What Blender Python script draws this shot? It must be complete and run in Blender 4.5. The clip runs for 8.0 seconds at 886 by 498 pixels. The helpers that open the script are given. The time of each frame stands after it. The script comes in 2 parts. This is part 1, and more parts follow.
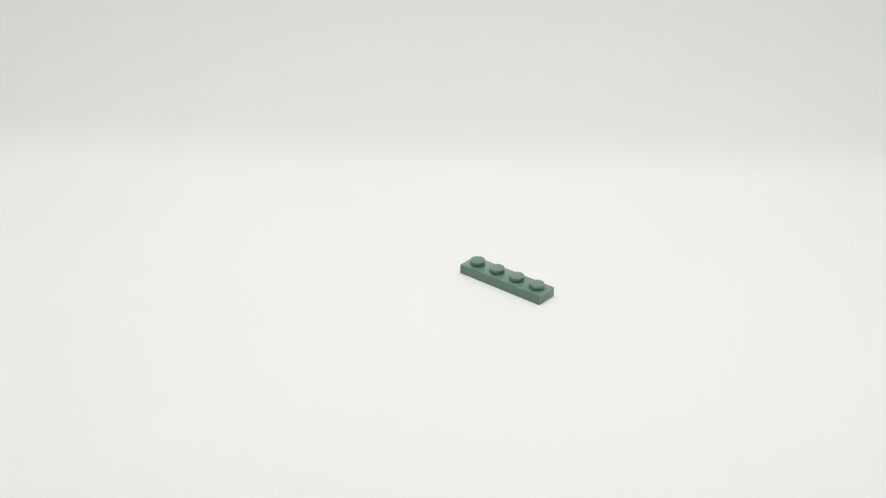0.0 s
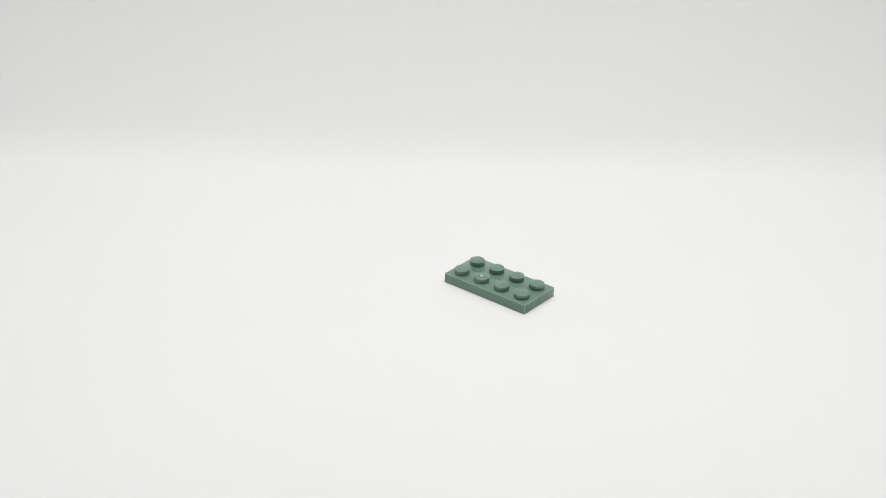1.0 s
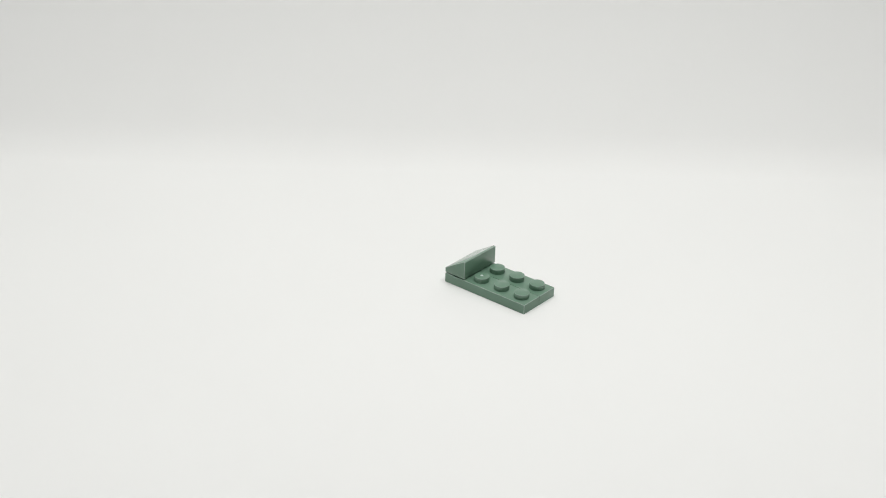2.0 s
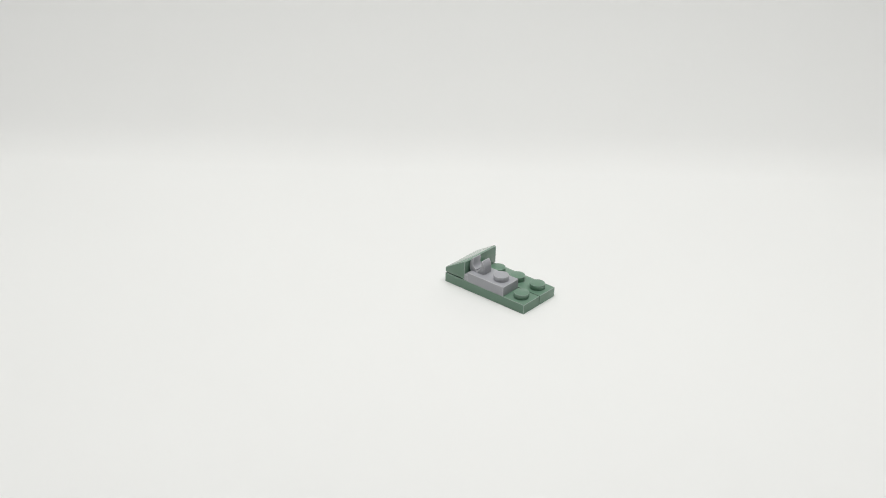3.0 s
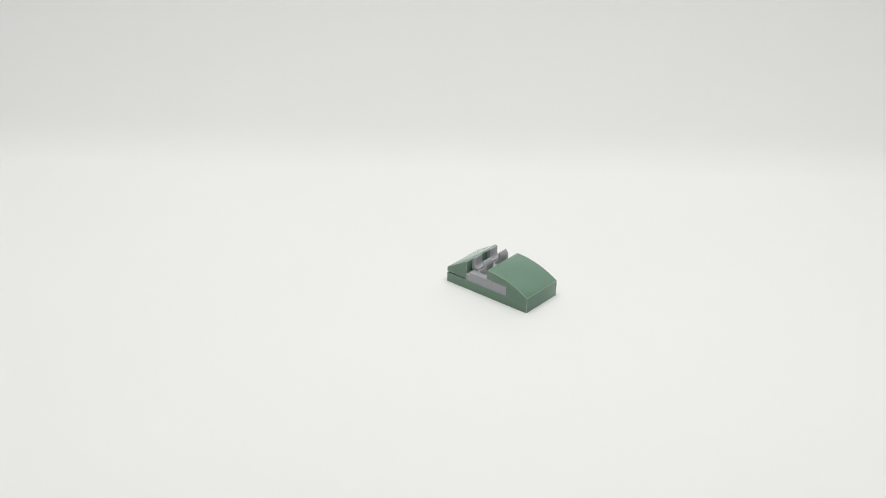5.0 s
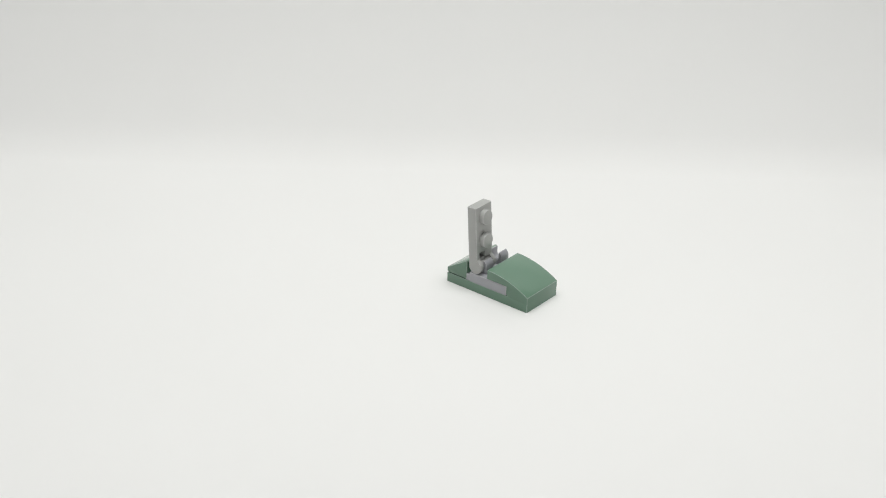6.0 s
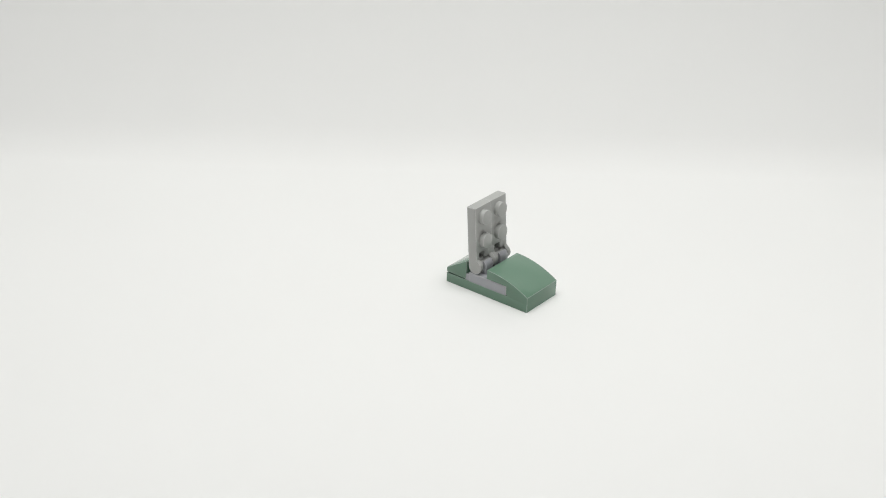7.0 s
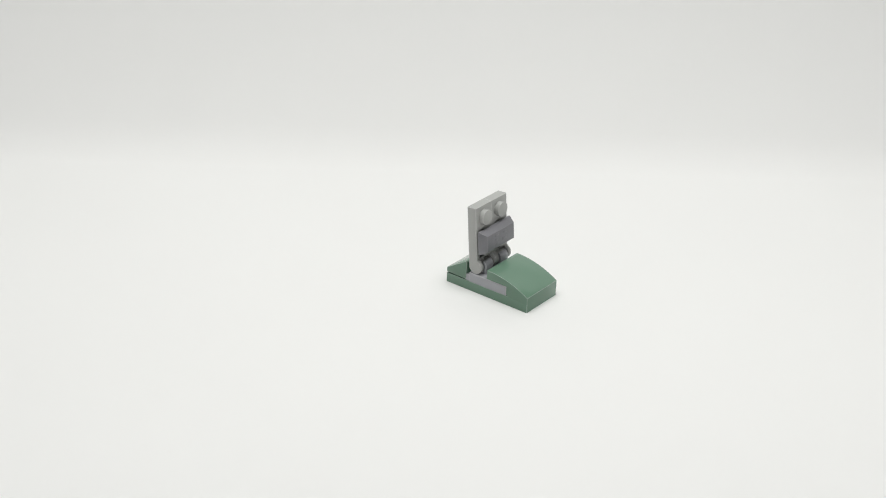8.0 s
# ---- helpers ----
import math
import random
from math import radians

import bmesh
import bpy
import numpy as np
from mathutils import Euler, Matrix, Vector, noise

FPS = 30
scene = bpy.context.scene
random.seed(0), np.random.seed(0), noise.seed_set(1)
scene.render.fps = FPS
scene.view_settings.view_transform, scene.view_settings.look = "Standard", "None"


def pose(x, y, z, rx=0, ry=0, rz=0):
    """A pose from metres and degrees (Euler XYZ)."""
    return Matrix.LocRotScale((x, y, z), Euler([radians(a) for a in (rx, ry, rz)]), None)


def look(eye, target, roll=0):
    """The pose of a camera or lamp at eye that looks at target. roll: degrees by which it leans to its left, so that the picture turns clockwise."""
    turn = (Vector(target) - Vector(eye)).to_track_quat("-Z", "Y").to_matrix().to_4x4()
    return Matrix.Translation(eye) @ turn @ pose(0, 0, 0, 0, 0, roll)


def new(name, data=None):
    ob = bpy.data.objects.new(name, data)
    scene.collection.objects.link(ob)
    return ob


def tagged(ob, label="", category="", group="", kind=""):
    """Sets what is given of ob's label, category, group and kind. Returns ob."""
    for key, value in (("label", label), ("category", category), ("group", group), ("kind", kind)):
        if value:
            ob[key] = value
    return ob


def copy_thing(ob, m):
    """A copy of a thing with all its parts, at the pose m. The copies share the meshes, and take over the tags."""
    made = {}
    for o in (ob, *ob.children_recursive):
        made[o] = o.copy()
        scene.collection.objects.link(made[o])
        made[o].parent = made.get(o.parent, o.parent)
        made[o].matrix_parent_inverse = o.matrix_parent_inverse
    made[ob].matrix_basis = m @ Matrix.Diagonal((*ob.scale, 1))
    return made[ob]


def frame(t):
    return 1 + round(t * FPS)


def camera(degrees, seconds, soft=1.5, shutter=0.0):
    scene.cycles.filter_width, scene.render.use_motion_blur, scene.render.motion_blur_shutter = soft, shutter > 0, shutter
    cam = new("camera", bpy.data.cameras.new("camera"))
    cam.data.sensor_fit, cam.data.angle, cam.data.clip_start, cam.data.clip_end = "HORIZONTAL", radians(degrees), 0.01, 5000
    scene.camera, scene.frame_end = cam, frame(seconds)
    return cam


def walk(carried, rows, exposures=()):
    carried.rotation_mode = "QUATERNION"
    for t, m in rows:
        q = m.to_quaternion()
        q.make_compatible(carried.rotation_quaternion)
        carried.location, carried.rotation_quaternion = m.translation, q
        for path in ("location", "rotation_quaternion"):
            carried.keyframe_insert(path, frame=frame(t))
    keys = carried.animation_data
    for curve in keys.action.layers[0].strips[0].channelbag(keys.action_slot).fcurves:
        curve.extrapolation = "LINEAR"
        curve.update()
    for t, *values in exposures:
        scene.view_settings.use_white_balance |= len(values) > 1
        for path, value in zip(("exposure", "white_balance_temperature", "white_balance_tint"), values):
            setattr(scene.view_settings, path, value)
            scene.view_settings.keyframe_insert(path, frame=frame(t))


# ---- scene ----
# Toy building pieces on a white paper sweep inside a light tent, assembled piece by piece.
MM = 0.001

# ---- camera ----
cam = camera(33.56, 8.0, soft=1.1)
EYE = (-0.0009, -0.4176, 0.2290)
AIM = (-0.0009, -0.4176 + math.cos(radians(27.458)), 0.2290 - math.sin(radians(27.458)))
walk(cam, [(0.0, look(EYE, AIM, 1.413)), (8.0, look(EYE, AIM, 1.413))],
     exposures=[(0.0, 0.0, 6500, 10), (0.7, 0.0, 6500, 10), (0.8, 0.0, 6420, 12), (1.7, 0.0, 6420, 12), (2.0, -0.03, 6500, 10), (6.7, -0.03, 6500, 10), (6.8, 0.0, 6500, 10), (8.0, 0.0, 6500, 10)])

# ---- light ----
world = bpy.data.worlds.new("world")
world.use_nodes = True
world.node_tree.nodes["Background"].inputs["Color"].default_value = (0.9, 0.95, 1.0, 1)
world.node_tree.nodes["Background"].inputs["Strength"].default_value = 0.1
scene.world = world


def area_lamp(name, m, sx, sy, watts, colour):
    data = bpy.data.lights.new(name, "AREA")
    data.shape, data.size, data.size_y, data.energy, data.color = "RECTANGLE", sx, sy, watts, colour
    ob = new(name, data)
    ob.matrix_world = m
    return ob


# the soft panel under the tent's roof
area_lamp("tent_lamp", look((0.015, -0.075, 0.60), (0.015, -0.075, 0.0)), 0.60, 0.22, 3.09, (0.996, 1.0, 0.979))


# ---- materials ----
def material(name):
    mat = bpy.data.materials.new(name)
    mat.use_nodes = True
    return mat, mat.node_tree.nodes, mat.node_tree.links, mat.node_tree.nodes["Principled BSDF"]


def plastic(name, colour, rough=0.08, metal=0.0, spread=0.035, highlight_lift=0.40, swirl=120):
    """Moulded plastic: faint flow marks, fine scuffs in the gloss, a very shallow orange peel, edge highlights painted
    as paler colour.
    """
    mat, nodes, links, bsdf = material(name)
    coord = nodes.new("ShaderNodeTexCoord")
    flow = nodes.new("ShaderNodeTexNoise")
    flow.inputs["Scale"].default_value, flow.inputs["Detail"].default_value = swirl, 3
    grain = nodes.new("ShaderNodeTexNoise")
    grain.inputs["Scale"].default_value, grain.inputs["Detail"].default_value = 1400, 4
    for n in (flow, grain):
        links.new(coord.outputs["Object"], n.inputs["Vector"])
    ramp = nodes.new("ShaderNodeMixRGB")
    ramp.inputs["Color1"].default_value = (*[c * (1 - spread) for c in colour], 1)
    ramp.inputs["Color2"].default_value = (*[c * (1 + spread) for c in colour], 1)
    links.new(flow.outputs["Fac"], ramp.inputs["Fac"])
    # painted edge highlights: the rounded rims carry the attribute, broken up by noise
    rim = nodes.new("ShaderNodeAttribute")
    rim.attribute_name = "edge_highlight"
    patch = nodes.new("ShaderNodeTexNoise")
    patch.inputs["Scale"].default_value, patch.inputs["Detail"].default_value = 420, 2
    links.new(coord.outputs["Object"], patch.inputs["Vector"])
    highlight_mask = nodes.new("ShaderNodeMath")
    highlight_mask.operation = "MULTIPLY"
    links.new(rim.outputs["Fac"], highlight_mask.inputs[0])
    links.new(patch.outputs["Fac"], highlight_mask.inputs[1])
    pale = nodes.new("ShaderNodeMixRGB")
    pale.inputs["Color2"].default_value = (*[c + (0.82 - c) * highlight_lift for c in colour], 1)
    links.new(highlight_mask.outputs[0], pale.inputs["Fac"])
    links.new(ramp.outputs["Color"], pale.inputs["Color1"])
    links.new(pale.outputs["Color"], bsdf.inputs["Base Color"])
    gloss = nodes.new("ShaderNodeMapRange")
    gloss.inputs["To Min"].default_value, gloss.inputs["To Max"].default_value = rough - 0.05, rough + 0.08
    links.new(grain.outputs["Fac"], gloss.inputs["Value"])
    links.new(gloss.outputs["Result"], bsdf.inputs["Roughness"])
    bump = nodes.new("ShaderNodeBump")
    bump.inputs["Strength"].default_value, bump.inputs["Distance"].default_value = 0.08, 0.00006
    links.new(grain.outputs["Fac"], bump.inputs["Height"])
    links.new(bump.outputs["Normal"], bsdf.inputs["Normal"])
    bsdf.inputs["Metallic"].default_value = metal
    bsdf.inputs["IOR"].default_value = 1.5
    return mat


def paper(name, colour):
    """Matt white photo paper: faint cloudy tone, fine fibre relief."""
    mat, nodes, links, bsdf = material(name)
    coord = nodes.new("ShaderNodeTexCoord")
    cloud = nodes.new("ShaderNodeTexNoise")
    cloud.inputs["Scale"].default_value, cloud.inputs["Detail"].default_value = 9, 3
    fibre = nodes.new("ShaderNodeTexNoise")
    fibre.inputs["Scale"].default_value, fibre.inputs["Detail"].default_value = 900, 5
    for n in (cloud, fibre):
        links.new(coord.outputs["Object"], n.inputs["Vector"])
    mix = nodes.new("ShaderNodeMixRGB")
    mix.inputs["Color1"].default_value = (*[c * 0.985 for c in colour], 1)
    mix.inputs["Color2"].default_value = (*[c * 1.015 for c in colour], 1)
    links.new(cloud.outputs["Fac"], mix.inputs["Fac"])
    links.new(mix.outputs["Color"], bsdf.inputs["Base Color"])
    bump = nodes.new("ShaderNodeBump")
    bump.inputs["Strength"].default_value, bump.inputs["Distance"].default_value = 0.15, 0.0001
    links.new(fibre.outputs["Fac"], bump.inputs["Height"])
    links.new(bump.outputs["Normal"], bsdf.inputs["Normal"])
    bsdf.inputs["Roughness"].default_value = 0.75
    bsdf.inputs["Specular IOR Level"].default_value = 0.25
    return mat


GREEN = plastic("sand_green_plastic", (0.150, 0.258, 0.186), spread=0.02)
GREY = plastic("stone_grey_plastic", (0.395, 0.40, 0.428), highlight_lift=0.65)
LIGHT_GREY = plastic("light_grey_plastic", (0.445, 0.45, 0.435), spread=0.02, highlight_lift=0.65)
SILVER = plastic("dark_silver_plastic", (0.216, 0.215, 0.234), rough=0.42, metal=0.2, spread=0.16, highlight_lift=0.10, swirl=240)
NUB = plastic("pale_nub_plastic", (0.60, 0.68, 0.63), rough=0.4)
PAPER = paper("white_paper", (0.86, 0.86, 0.85))
# greys lowered to cut the bounce from the unseen enclosure
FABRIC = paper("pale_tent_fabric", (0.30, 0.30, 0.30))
FRONT_WALL = paper("pale_front_wall", (0.36, 0.36, 0.36))


# ---- mesh helpers (millimetres in, metres out) ----
def finish(name, bm, mat, smooth=True):
    bmesh.ops.recalc_face_normals(bm, faces=bm.faces)
    me = bpy.data.meshes.new(name)
    bm.to_mesh(me)
    bm.free()
    me.transform(Matrix.Scale(MM, 4))
    me.materials.append(mat)
    if smooth:
        for p in me.polygons:
            p.use_smooth = True
        me.set_sharp_from_angle(angle=radians(24))
    return me


def part(name, bm, mat, parent, label=""):
    ob = new(name, finish(name, bm, mat))
    ob.parent = parent
    return tagged(ob, label) if label else ob


def thing(name, label, category, group=""):
    return tagged(new(name), label, category, group)


def soften(bm, edges, width, segments=2, highlight=1.0):
    """Round the edges, and mark the rounded faces for the painted highlight."""
    edge_highlight = bm.faces.layers.float.get("edge_highlight") or bm.faces.layers.float.new("edge_highlight")
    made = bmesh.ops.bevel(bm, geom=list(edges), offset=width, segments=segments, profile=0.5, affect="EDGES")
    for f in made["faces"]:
        f[edge_highlight] = highlight


def shell(lx, ly, lz, wall=1.4, roof=1.1, edge=0.19, tight=()):
    """A plate body: a box that is hollow from below. tight: the y of sides whose edges stay crisp, where a neighbour butts."""
    bm = bmesh.new()
    bmesh.ops.create_cube(bm, size=1.0, matrix=Matrix.Translation((lx / 2, ly / 2, lz / 2)) @ Matrix.Diagonal((lx, ly, lz, 1)))
    butts = [e for e in bm.edges if any(all(abs(v.co.y - y) < 0.01 for v in e.verts) for y in tight)]
    outer = [e for e in bm.edges if max(v.co.z for v in e.verts) > 0.01 and e not in butts]
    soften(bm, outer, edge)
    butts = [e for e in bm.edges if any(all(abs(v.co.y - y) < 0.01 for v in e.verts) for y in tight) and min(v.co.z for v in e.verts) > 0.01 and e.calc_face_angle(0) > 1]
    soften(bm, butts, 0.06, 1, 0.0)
    bm.faces.ensure_lookup_table()
    under = min(bm.faces, key=lambda f: (f.calc_center_median().z, -f.calc_area()))
    bmesh.ops.inset_region(bm, faces=[under], thickness=wall)
    up = bmesh.ops.extrude_face_region(bm, geom=[under])
    verts = [g for g in up["geom"] if isinstance(g, bmesh.types.BMVert)]
    bmesh.ops.translate(bm, verts=verts, vec=(0, 0, lz - roof))
    bmesh.ops.delete(bm, geom=[under], context="FACES_ONLY")
    return bm


def extruded(profile, y0, y1, edge=0.16, segments=2, sharp=30, crisp=-1.0):
    """A profile in x, z drawn out along y, with all its sharp edges rounded."""
    bm = bmesh.new()
    a = [bm.verts.new((x, y0, z)) for x, z in profile]
    b = [bm.verts.new((x, y1, z)) for x, z in profile]
    n = len(profile)
    bm.faces.new(a)
    bm.faces.new(list(reversed(b)))
    for i in range(n):
        bm.faces.new((a[i], b[i], b[(i + 1) % n], a[(i + 1) % n]))
    bmesh.ops.recalc_face_normals(bm, faces=bm.faces)
    if edge:
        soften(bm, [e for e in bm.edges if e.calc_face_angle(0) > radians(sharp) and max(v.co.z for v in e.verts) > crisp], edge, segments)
    return bm


def disc(radius, depth, at, axis="z", edge=0.15, sides=40):
    """A short solid cylinder with rounded rims, standing on its base point."""
    bm = bmesh.new()
    turn = {"z": Matrix(), "y": Matrix.Rotation(radians(-90), 4, "X")}[axis]
    bmesh.ops.create_cone(bm, cap_ends=True, segments=sides, radius1=radius, radius2=radius, depth=depth,
                          matrix=Matrix.Translation(at) @ turn @ Matrix.Translation((0, 0, depth / 2)))
    if edge:
        soften(bm, [e for e in bm.edges if e.calc_face_angle(0) > radians(60)], edge, highlight=0.45)
    return bm


def arc(cx, cz, r, a0, a1, n):
    return [(cx + r * math.cos(radians(a0 + (a1 - a0) * i / n)), cz + r * math.sin(radians(a0 + (a1 - a0) * i / n))) for i in range(n + 1)]


def add_stud(owner, x, y, z, mat):
    ob = part("stud", disc(2.45, 1.8, (0, 0, 0), edge=0.2), mat, owner)
    ob.location = (x * MM, y * MM, (z - 0.1) * MM)
    return ob


def add_pin(owner, x, y, z0, z1, mat, r=1.6):
    return part("underside_pin", disc(r, z1 - z0, (x, y, z0), edge=0, sides=20), mat, owner)


# ---- the tent ----
def setting():
    # paper: flat table part, a tight bend easing into a wide one, and an upright back, 1.5 mm thick
    start, tight, wide, height = 86.0, 35.0, 140.0, 720.0
    top = [(-760.0, 0.0)] + [(start * i / 6 - 400 * (1 - i / 6), 0.0) for i in range(7)]
    top += [(start + tight * math.sin(radians(a)), tight - tight * math.cos(radians(a))) for a in range(4, 41, 4)]
    y0, z0 = top[-1][0] - wide * math.sin(radians(40)), top[-1][1] + wide * math.cos(radians(40))
    top += [(y0 + wide * math.sin(radians(a)), z0 - wide * math.cos(radians(a))) for a in range(44, 91, 3)]
    top += [(top[-1][0], height)]
    bm = bmesh.new()
    rows = []
    for x in (-520, -260, 0, 260, 520):
        rows.append([bm.verts.new((x, y, z)) for y, z in top])
    for r0, r1 in zip(rows, rows[1:]):
        for i in range(len(top) - 1):
            bm.faces.new((r0[i], r1[i], r1[i + 1], r0[i + 1]))
    ob = new("ground", finish("ground", bm, PAPER))
    mod = ob.modifiers.new("thickness", "SOLIDIFY")
    mod.thickness, mod.offset = 0.0015, -1.0
    if ob.data.polygons[0].normal.z < 0:
        ob.data.flip_normals()
    tagged(ob, "seamless sheet of matt white photo paper curving up behind", "backdrop", kind="structure")

    def slab(name, label, x0, x1, y0, y1, z0, z1, mat=FABRIC):
        b = bmesh.new()
        bmesh.ops.create_cube(b, size=1.0, matrix=Matrix.Translation(((x0 + x1) / 2, (y0 + y1) / 2, (z0 + z1) / 2)) @ Matrix.Diagonal((x1 - x0, y1 - y0, z1 - z0, 1)))
        return tagged(new(name, finish(name, b, mat, smooth=False)), label, "wall", kind="structure")

    # unseen walls and roof added to close the set and limit bounce light
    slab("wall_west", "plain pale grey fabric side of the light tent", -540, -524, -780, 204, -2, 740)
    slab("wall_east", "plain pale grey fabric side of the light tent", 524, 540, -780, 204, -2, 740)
    slab("wall_south", "plain pale wall added to close the unseen tent front", -524, 524, -780, -764, -2, 740, FRONT_WALL)
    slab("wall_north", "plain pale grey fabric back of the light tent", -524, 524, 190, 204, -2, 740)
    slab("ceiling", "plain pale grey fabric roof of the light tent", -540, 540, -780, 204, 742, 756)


setting()


# ---- the toy pieces: each in its own space, corner at the origin, long side along x ----
def strip_plate(name, label, nub=False, tight=()):
    owner = thing(name, label, "building plate", "green strip plates")
    part("body", shell(32.1, 7.92, 3.2, edge=0.17, tight=tight), GREEN, owner).location = (-0.15 * MM, -0.06 * MM, 0)
    for i in range(4):
        s = add_stud(owner, 3.9 + 8 * i, 3.9, 3.2, GREEN)
        if nub and i == 1:
            dot = bmesh.new()
            bmesh.ops.create_uvsphere(dot, u_segments=12, v_segments=6, radius=0.42, matrix=Matrix.Translation((-0.1, 0.0, 1.79)) @ Matrix.Diagonal((1.25, 1, 0.35, 1)))
            part("mould_mark", dot, NUB, s, "tiny pale raised mould mark")
    for i in range(3):
        add_pin(owner, 7.9 + 8 * i, 3.9, 0.15, 2.2, GREEN)
    return owner


def wedge_slope():
    owner = thing("slope_piece", "sand green plastic double-width wedge with a smooth slanted top", "roof slope")
    prof = [(-0.15, 0.35), (7.8, 0.35), (7.8, 6.4), (7.1, 6.4), (-0.15, 1.95)]
    part("body", extruded(prof, -0.06, 15.95, edge=0.2), GREEN, owner)
    foot = extruded([(0.9, 0), (7.3, 0), (7.3, 0.5), (0.9, 0.5)], 0.6, 15.2, edge=0)
    part("foot", foot, GREEN, owner)
    return owner


def clip_plate(name="clip_plate"):
    owner = thing(name, "stone grey plastic plate with one stud and an upright clip", "clip plate", "grey clip plates")
    part("body", shell(14.6, 7.8, 3.2), GREY, owner).location = (1.2 * MM, 0, 0)
    part("end_ledge", extruded([(-0.45, 0), (1.8, 0), (1.8, 2.2), (-0.45, 2.2)], 0.05, 7.75, edge=0.16), GREY, owner)
    add_stud(owner, 11.9, 3.9, 3.2, GREY)
    add_pin(owner, 7.9, 3.9, 0.15, 2.2, GREY)
    # the clip: two jaws round the bar, one profile
    c, h = 3.35, 5.7
    jaw = [(c + 2.93, 3.1)] + arc(c + 0.38, h - 0.1, 2.55, 0, 56, 8) + [(c + 1.62, 7.6), (c + 1.53, 7.35), (c + 1.58, h)]
    bowl = arc(c, h, 1.58, -15, -78, 5) + [(c + 0.33, 3.45), (c - 0.33, 3.45)] + arc(c, h, 1.58, -102, -165, 5)
    prof = jaw + bowl + [(2 * c - x, z) for x, z in reversed(jaw)]
    part("clip", extruded(prof, 2.1, 5.8, edge=0.12, sharp=50), GREY, owner, "upright two-jawed grey clip")
    return owner


def curved_slope():
    owner = thing("curved_slope", "sand green plastic curved slope with smooth arched top", "curved slope")
    r = (16.0 ** 2 + 4.4 ** 2) / (2 * 4.4)
    end = math.degrees(math.asin(16.0 / r))
    top = [(r * math.sin(radians(end * i / 14)), 6.4 - r + r * math.cos(radians(end * i / 14))) for i in range(15)]
    prof = [(0, 3.25), (7.7, 3.25), (7.7, 1.0), (7.85, 0.4), (8.2, 0.0), (8.9, -0.19), (16.03, -0.19)] + list(reversed(top))
    part("body", extruded(prof, -0.10, 15.9, edge=0.15, sharp=24, crisp=0.1), GREEN, owner)
    return owner


AXIS_X, AXIS_Z = 20.3, 2.4


def handle_plate(name="handle_plate"):
    owner = thing(name, "light grey plastic plate with two studs and a bar handle", "handle plate", "grey handle plates")
    part("body", shell(15.8, 7.95, 3.2, edge=0.16, tight=(7.95,)), LIGHT_GREY, owner)
    for i in range(2):
        add_stud(owner, 3.9 + 8 * i, 3.9, 3.2, LIGHT_GREY)
    add_pin(owner, 7.9, 3.9, 0.15, 2.2, LIGHT_GREY)
    lug = [(0.12, 0.03), (AXIS_X, 0.03)] + arc(AXIS_X, AXIS_Z, 2.4, -80, 118, 18) + [(17.9, 3.17), (0.12, 3.17)]
    for y0, y1 in ((-0.03, 1.45), (6.5, 7.98)):
        part("handle_lug", extruded(lug, y0, y1, edge=0.09, sharp=50), LIGHT_GREY, owner, "rounded grey ear holding the bar")
    # web between plate and bar, with its notch
    part("handle_web", extruded([(15.2, 0.3), (18.1, 0.3), (18.1, 3.1), (15.2, 3.1)], 4.4, 6.6, edge=0.1), LIGHT_GREY, owner)
    part("handle_web", extruded([(17.8, 0.3), (20.2, 0.3), (20.2, 2.9), (17.8, 2.9)], 1.2, 4.0, edge=0.1), LIGHT_GREY, owner)
    part("handle_floor", extruded([(14.8, 0.06), (18.0, 0.06), (18.0, 0.5), (14.8, 0.5)], 1.2, 6.6, edge=0), LIGHT_GREY, owner)
    part("handle_bar", disc(1.58, 6.6, (AXIS_X, 0.7, AXIS_Z), axis="y", edge=0, sides=32), LIGHT_GREY, owner, "round grey bar")
    return owner


def ingot():
    owner = thing("ingot", "dark silver plastic ingot with slanted sides and faint raised marks", "toy ingot")
    lx, ly, h = 8.0, 16.4, 3.15
    bm = bmesh.new()
    rings = []
    for ix, iy, z in ((0.3, 0.3, 0.0), (0.0, 0.0, 0.3), (0.0, 0.0, 0.6), (1.25, 1.25, h)):
        rings.append([bm.verts.new((x, y, z)) for x, y in ((ix, iy), (lx - ix, iy), (lx - ix, ly - iy), (ix, ly - iy))])
    bm.faces.new(rings[0])
    bm.faces.new(rings[-1])
    for a, b in zip(rings, rings[1:]):
        for i in range(4):
            bm.faces.new((a[i], a[(i + 1) % 4], b[(i + 1) % 4], b[i]))
    bmesh.ops.recalc_face_normals(bm, faces=bm.faces)
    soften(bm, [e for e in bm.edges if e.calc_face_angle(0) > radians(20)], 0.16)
    part("body", bm, SILVER, owner)
    for x, y, w in ((2.3, 6.2, 2.0), (3.9, 6.0, 1.5), (5.5, 6.3, 1.8), (2.6, 10.2, 1.6), (4.6, 10.0, 2.2)):
        part("raised_mark", extruded([(x - 0.5, h - 0.1), (x + 0.5, h - 0.1), (x + 0.5, h + 0.05), (x - 0.5, h + 0.05)], y - w / 2, y + w / 2, edge=0.04), SILVER, owner)
    return owner


plate_far = strip_plate("strip_plate", "sand green plastic strip plate with four studs in a row", tight=(0.0,))
plate_near = strip_plate("strip_plate", "sand green plastic strip plate, four studs, one with a pale nub", nub=True, tight=(7.92,))
slope = wedge_slope()
clip_near = clip_plate()
clip_far = copy_thing(clip_near, Matrix())
arch = curved_slope()
handle_near = handle_plate()
handle_far = copy_thing(handle_near, Matrix())
bar = ingot()

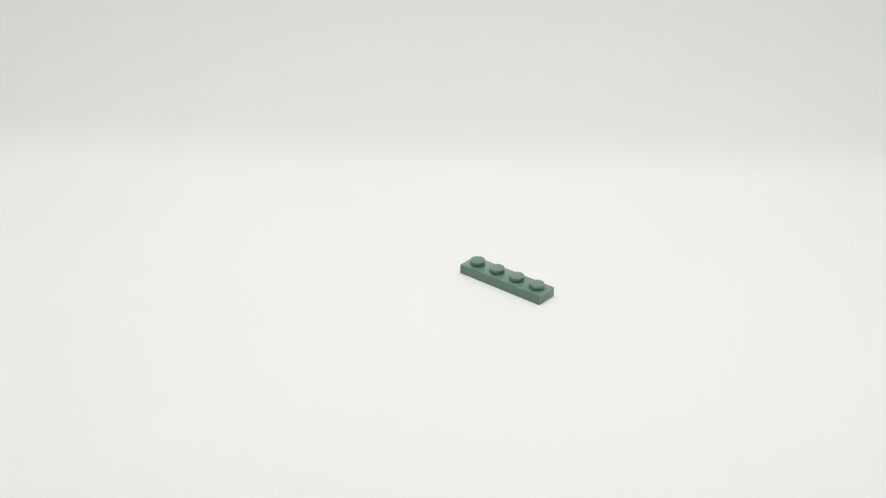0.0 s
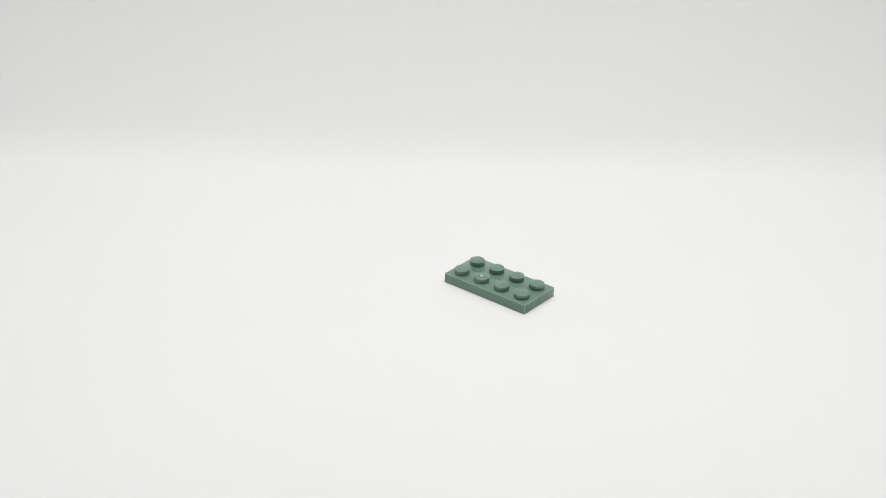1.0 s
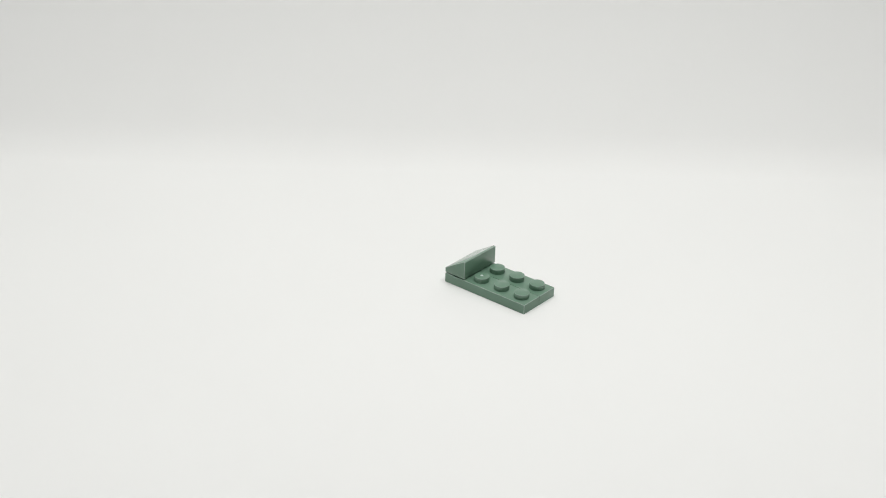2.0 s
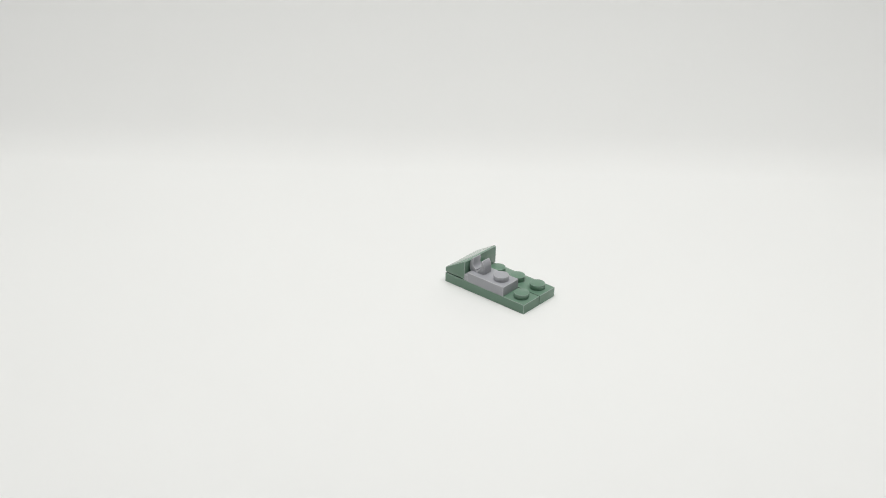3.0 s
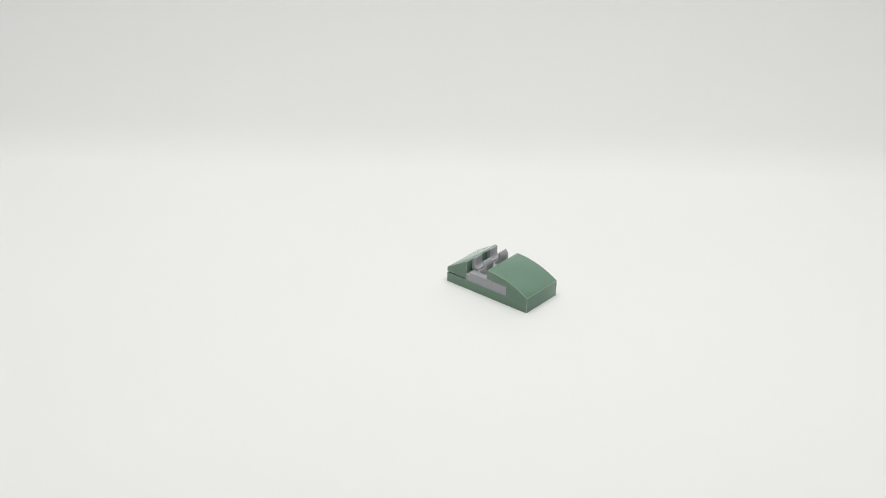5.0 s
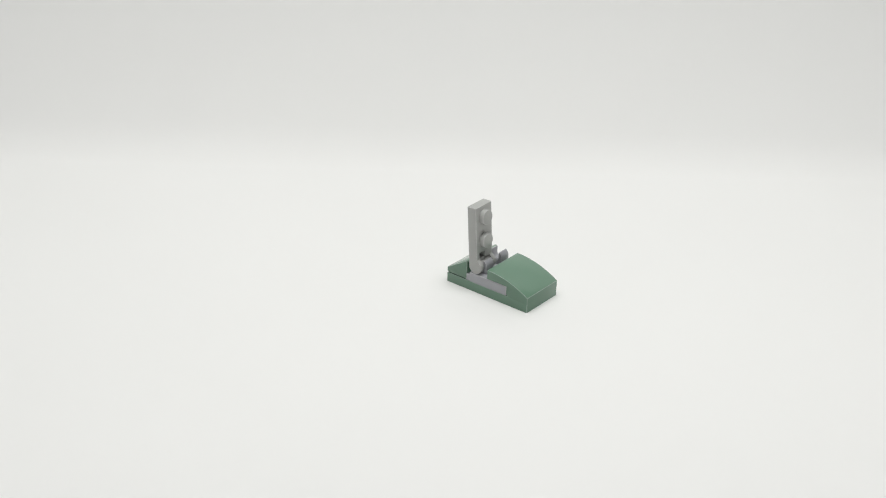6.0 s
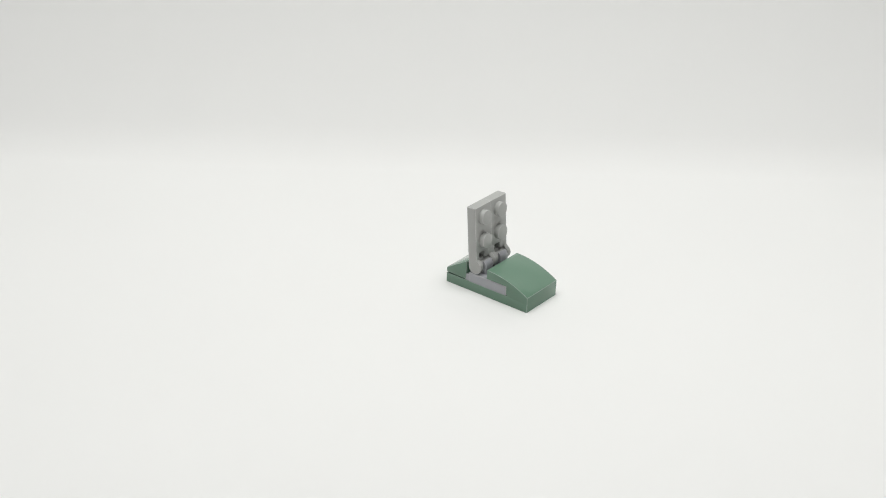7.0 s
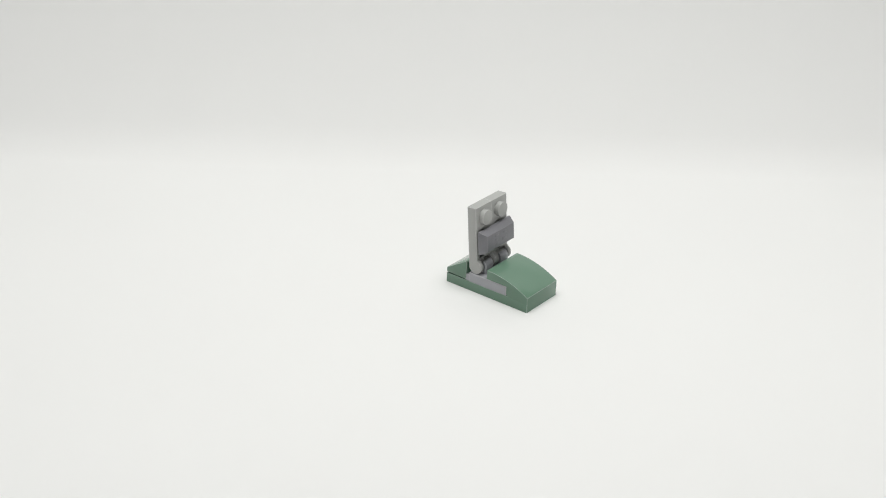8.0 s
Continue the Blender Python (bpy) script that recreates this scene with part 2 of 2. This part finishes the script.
# ---- how the model grows ----
TABLE = pose(0, 0, 0, rz=-38.525)


def at(x, y, z=0.0, rz=0.0, ry=0.0):
    return pose(x * MM, y * MM, z * MM, 0, ry, rz)


# where the growing model stands from each time on, and the gap between its two strip plates: it shifts a little whenever a piece is pressed on
STANDS = [(0.0, at(-0.03, 0.15, rz=-0.30), 0.03), (0.75, at(0.0, 0.0), 0.03), (1.75, at(-0.15, 0.4, rz=-0.8), 0.10), (2.75, at(-0.285, 0.684, rz=-1.43), 0.28),
          (3.75, at(-0.82, 0.44, rz=-1.49), 0.27), (4.75, at(0.03, 1.2, rz=-0.3), 0.02), (5.75, at(0.06, 1.25, rz=-0.20), 0.02), (6.75, at(0.02, 0.985, rz=0.38), 0.02),
          (7.75, at(0.07, 0.97, rz=0.29), 0.02)]
STEP = 1 / FPS


def grow(piece, slot, shown, fixed, display, seat, gaps=False, nudge=0.0):
    """A piece waits on the table beside the set, is laid out at the time shown, and sits in the model from the time fixed on.
    nudge: how far the last piece, pressed on, pushes it along its bar."""
    aside = TABLE @ at(*slot)
    rows = []

    def hold(t0, t1, m):
        a, b = max(0.0, round(t0 * FPS + 0.5) * STEP), min(8.0, (round(t1 * FPS + 0.5) - 1) * STEP)
        rows.append((a, m))
        if b > a:
            rows.append((b, m))

    if shown is not None and shown > 0:
        hold(-1.0, shown, aside)
        hold(shown, fixed, TABLE @ display)
    times = [t for t, _, _ in STANDS] + [9.0]
    for (t0, m, gap), t1 in zip(STANDS, times[1:]):
        if t1 > fixed:
            hold(-1.0 if t0 == 0 else t0, t1, TABLE @ m @ at(0, nudge if t0 > 7.5 else 0) @ seat @ at(0, gap if gaps else 0))
    walk(piece, rows)


LEAN = 86.0
_a = Matrix.Rotation(radians(LEAN), 4, "Y")
_bar = _a @ Vector((AXIS_X * MM, 0, AXIS_Z * MM))


def upright(y):
    """A handle plate standing in its clip: bar axis in the clip, studs forward, leaning back a little."""
    return Matrix.Translation(Vector((11.05 * MM, y * MM, 8.9 * MM)) - _bar) @ _a


TIP = 21.6


def motions():
    grow(plate_far, (0, 0), None, 0.0, None, at(0, 7.94), gaps=True)
    grow(plate_near, (170, 20, 0, 8), 0.25, 0.75, at(-6.13, -45.14, rz=-0.99), at(0, 0))
    grow(slope, (190, 50, 0, -12), 1.25, 1.75, at(3.99, -59.84, rz=-7.6), at(0, 0, 3.2))
    grow(clip_near, (200, 76, 0, 10), 2.25, 2.75, at(3.4, -53.6, rz=-1.5), at(7.75, 0, 3.2))
    grow(clip_far, (222, 100, 0, -8), 3.25, 3.75, at(3.8, -53.2, rz=0.1), at(7.75, 7.9, 3.2))
    z0 = 3.25 * math.cos(radians(TIP))
    grow(arch, (236, 124, -z0 + 0.0, 6, -TIP), 4.25, 4.75, at(4.35, -62.55, -z0, -2.98, -TIP), at(15.95, 0, 3.2))
    grow(handle_near, (262, 150, 0, -6), 5.25, 5.75, at(-5.8, -63.6, rz=-1.0), upright(0), nudge=0.2)
    grow(handle_far, (205, -40, 0, 14), 6.25, 6.75, at(-6.0, -64.23, rz=0.5), upright(7.98), nudge=0.2)
    grow(bar, (290, 180, 0, 9), 7.25, 7.75, at(8.2, -61.25, rz=-0.29), upright(0) @ at(7.9, 0.3, 3.45))


motions()
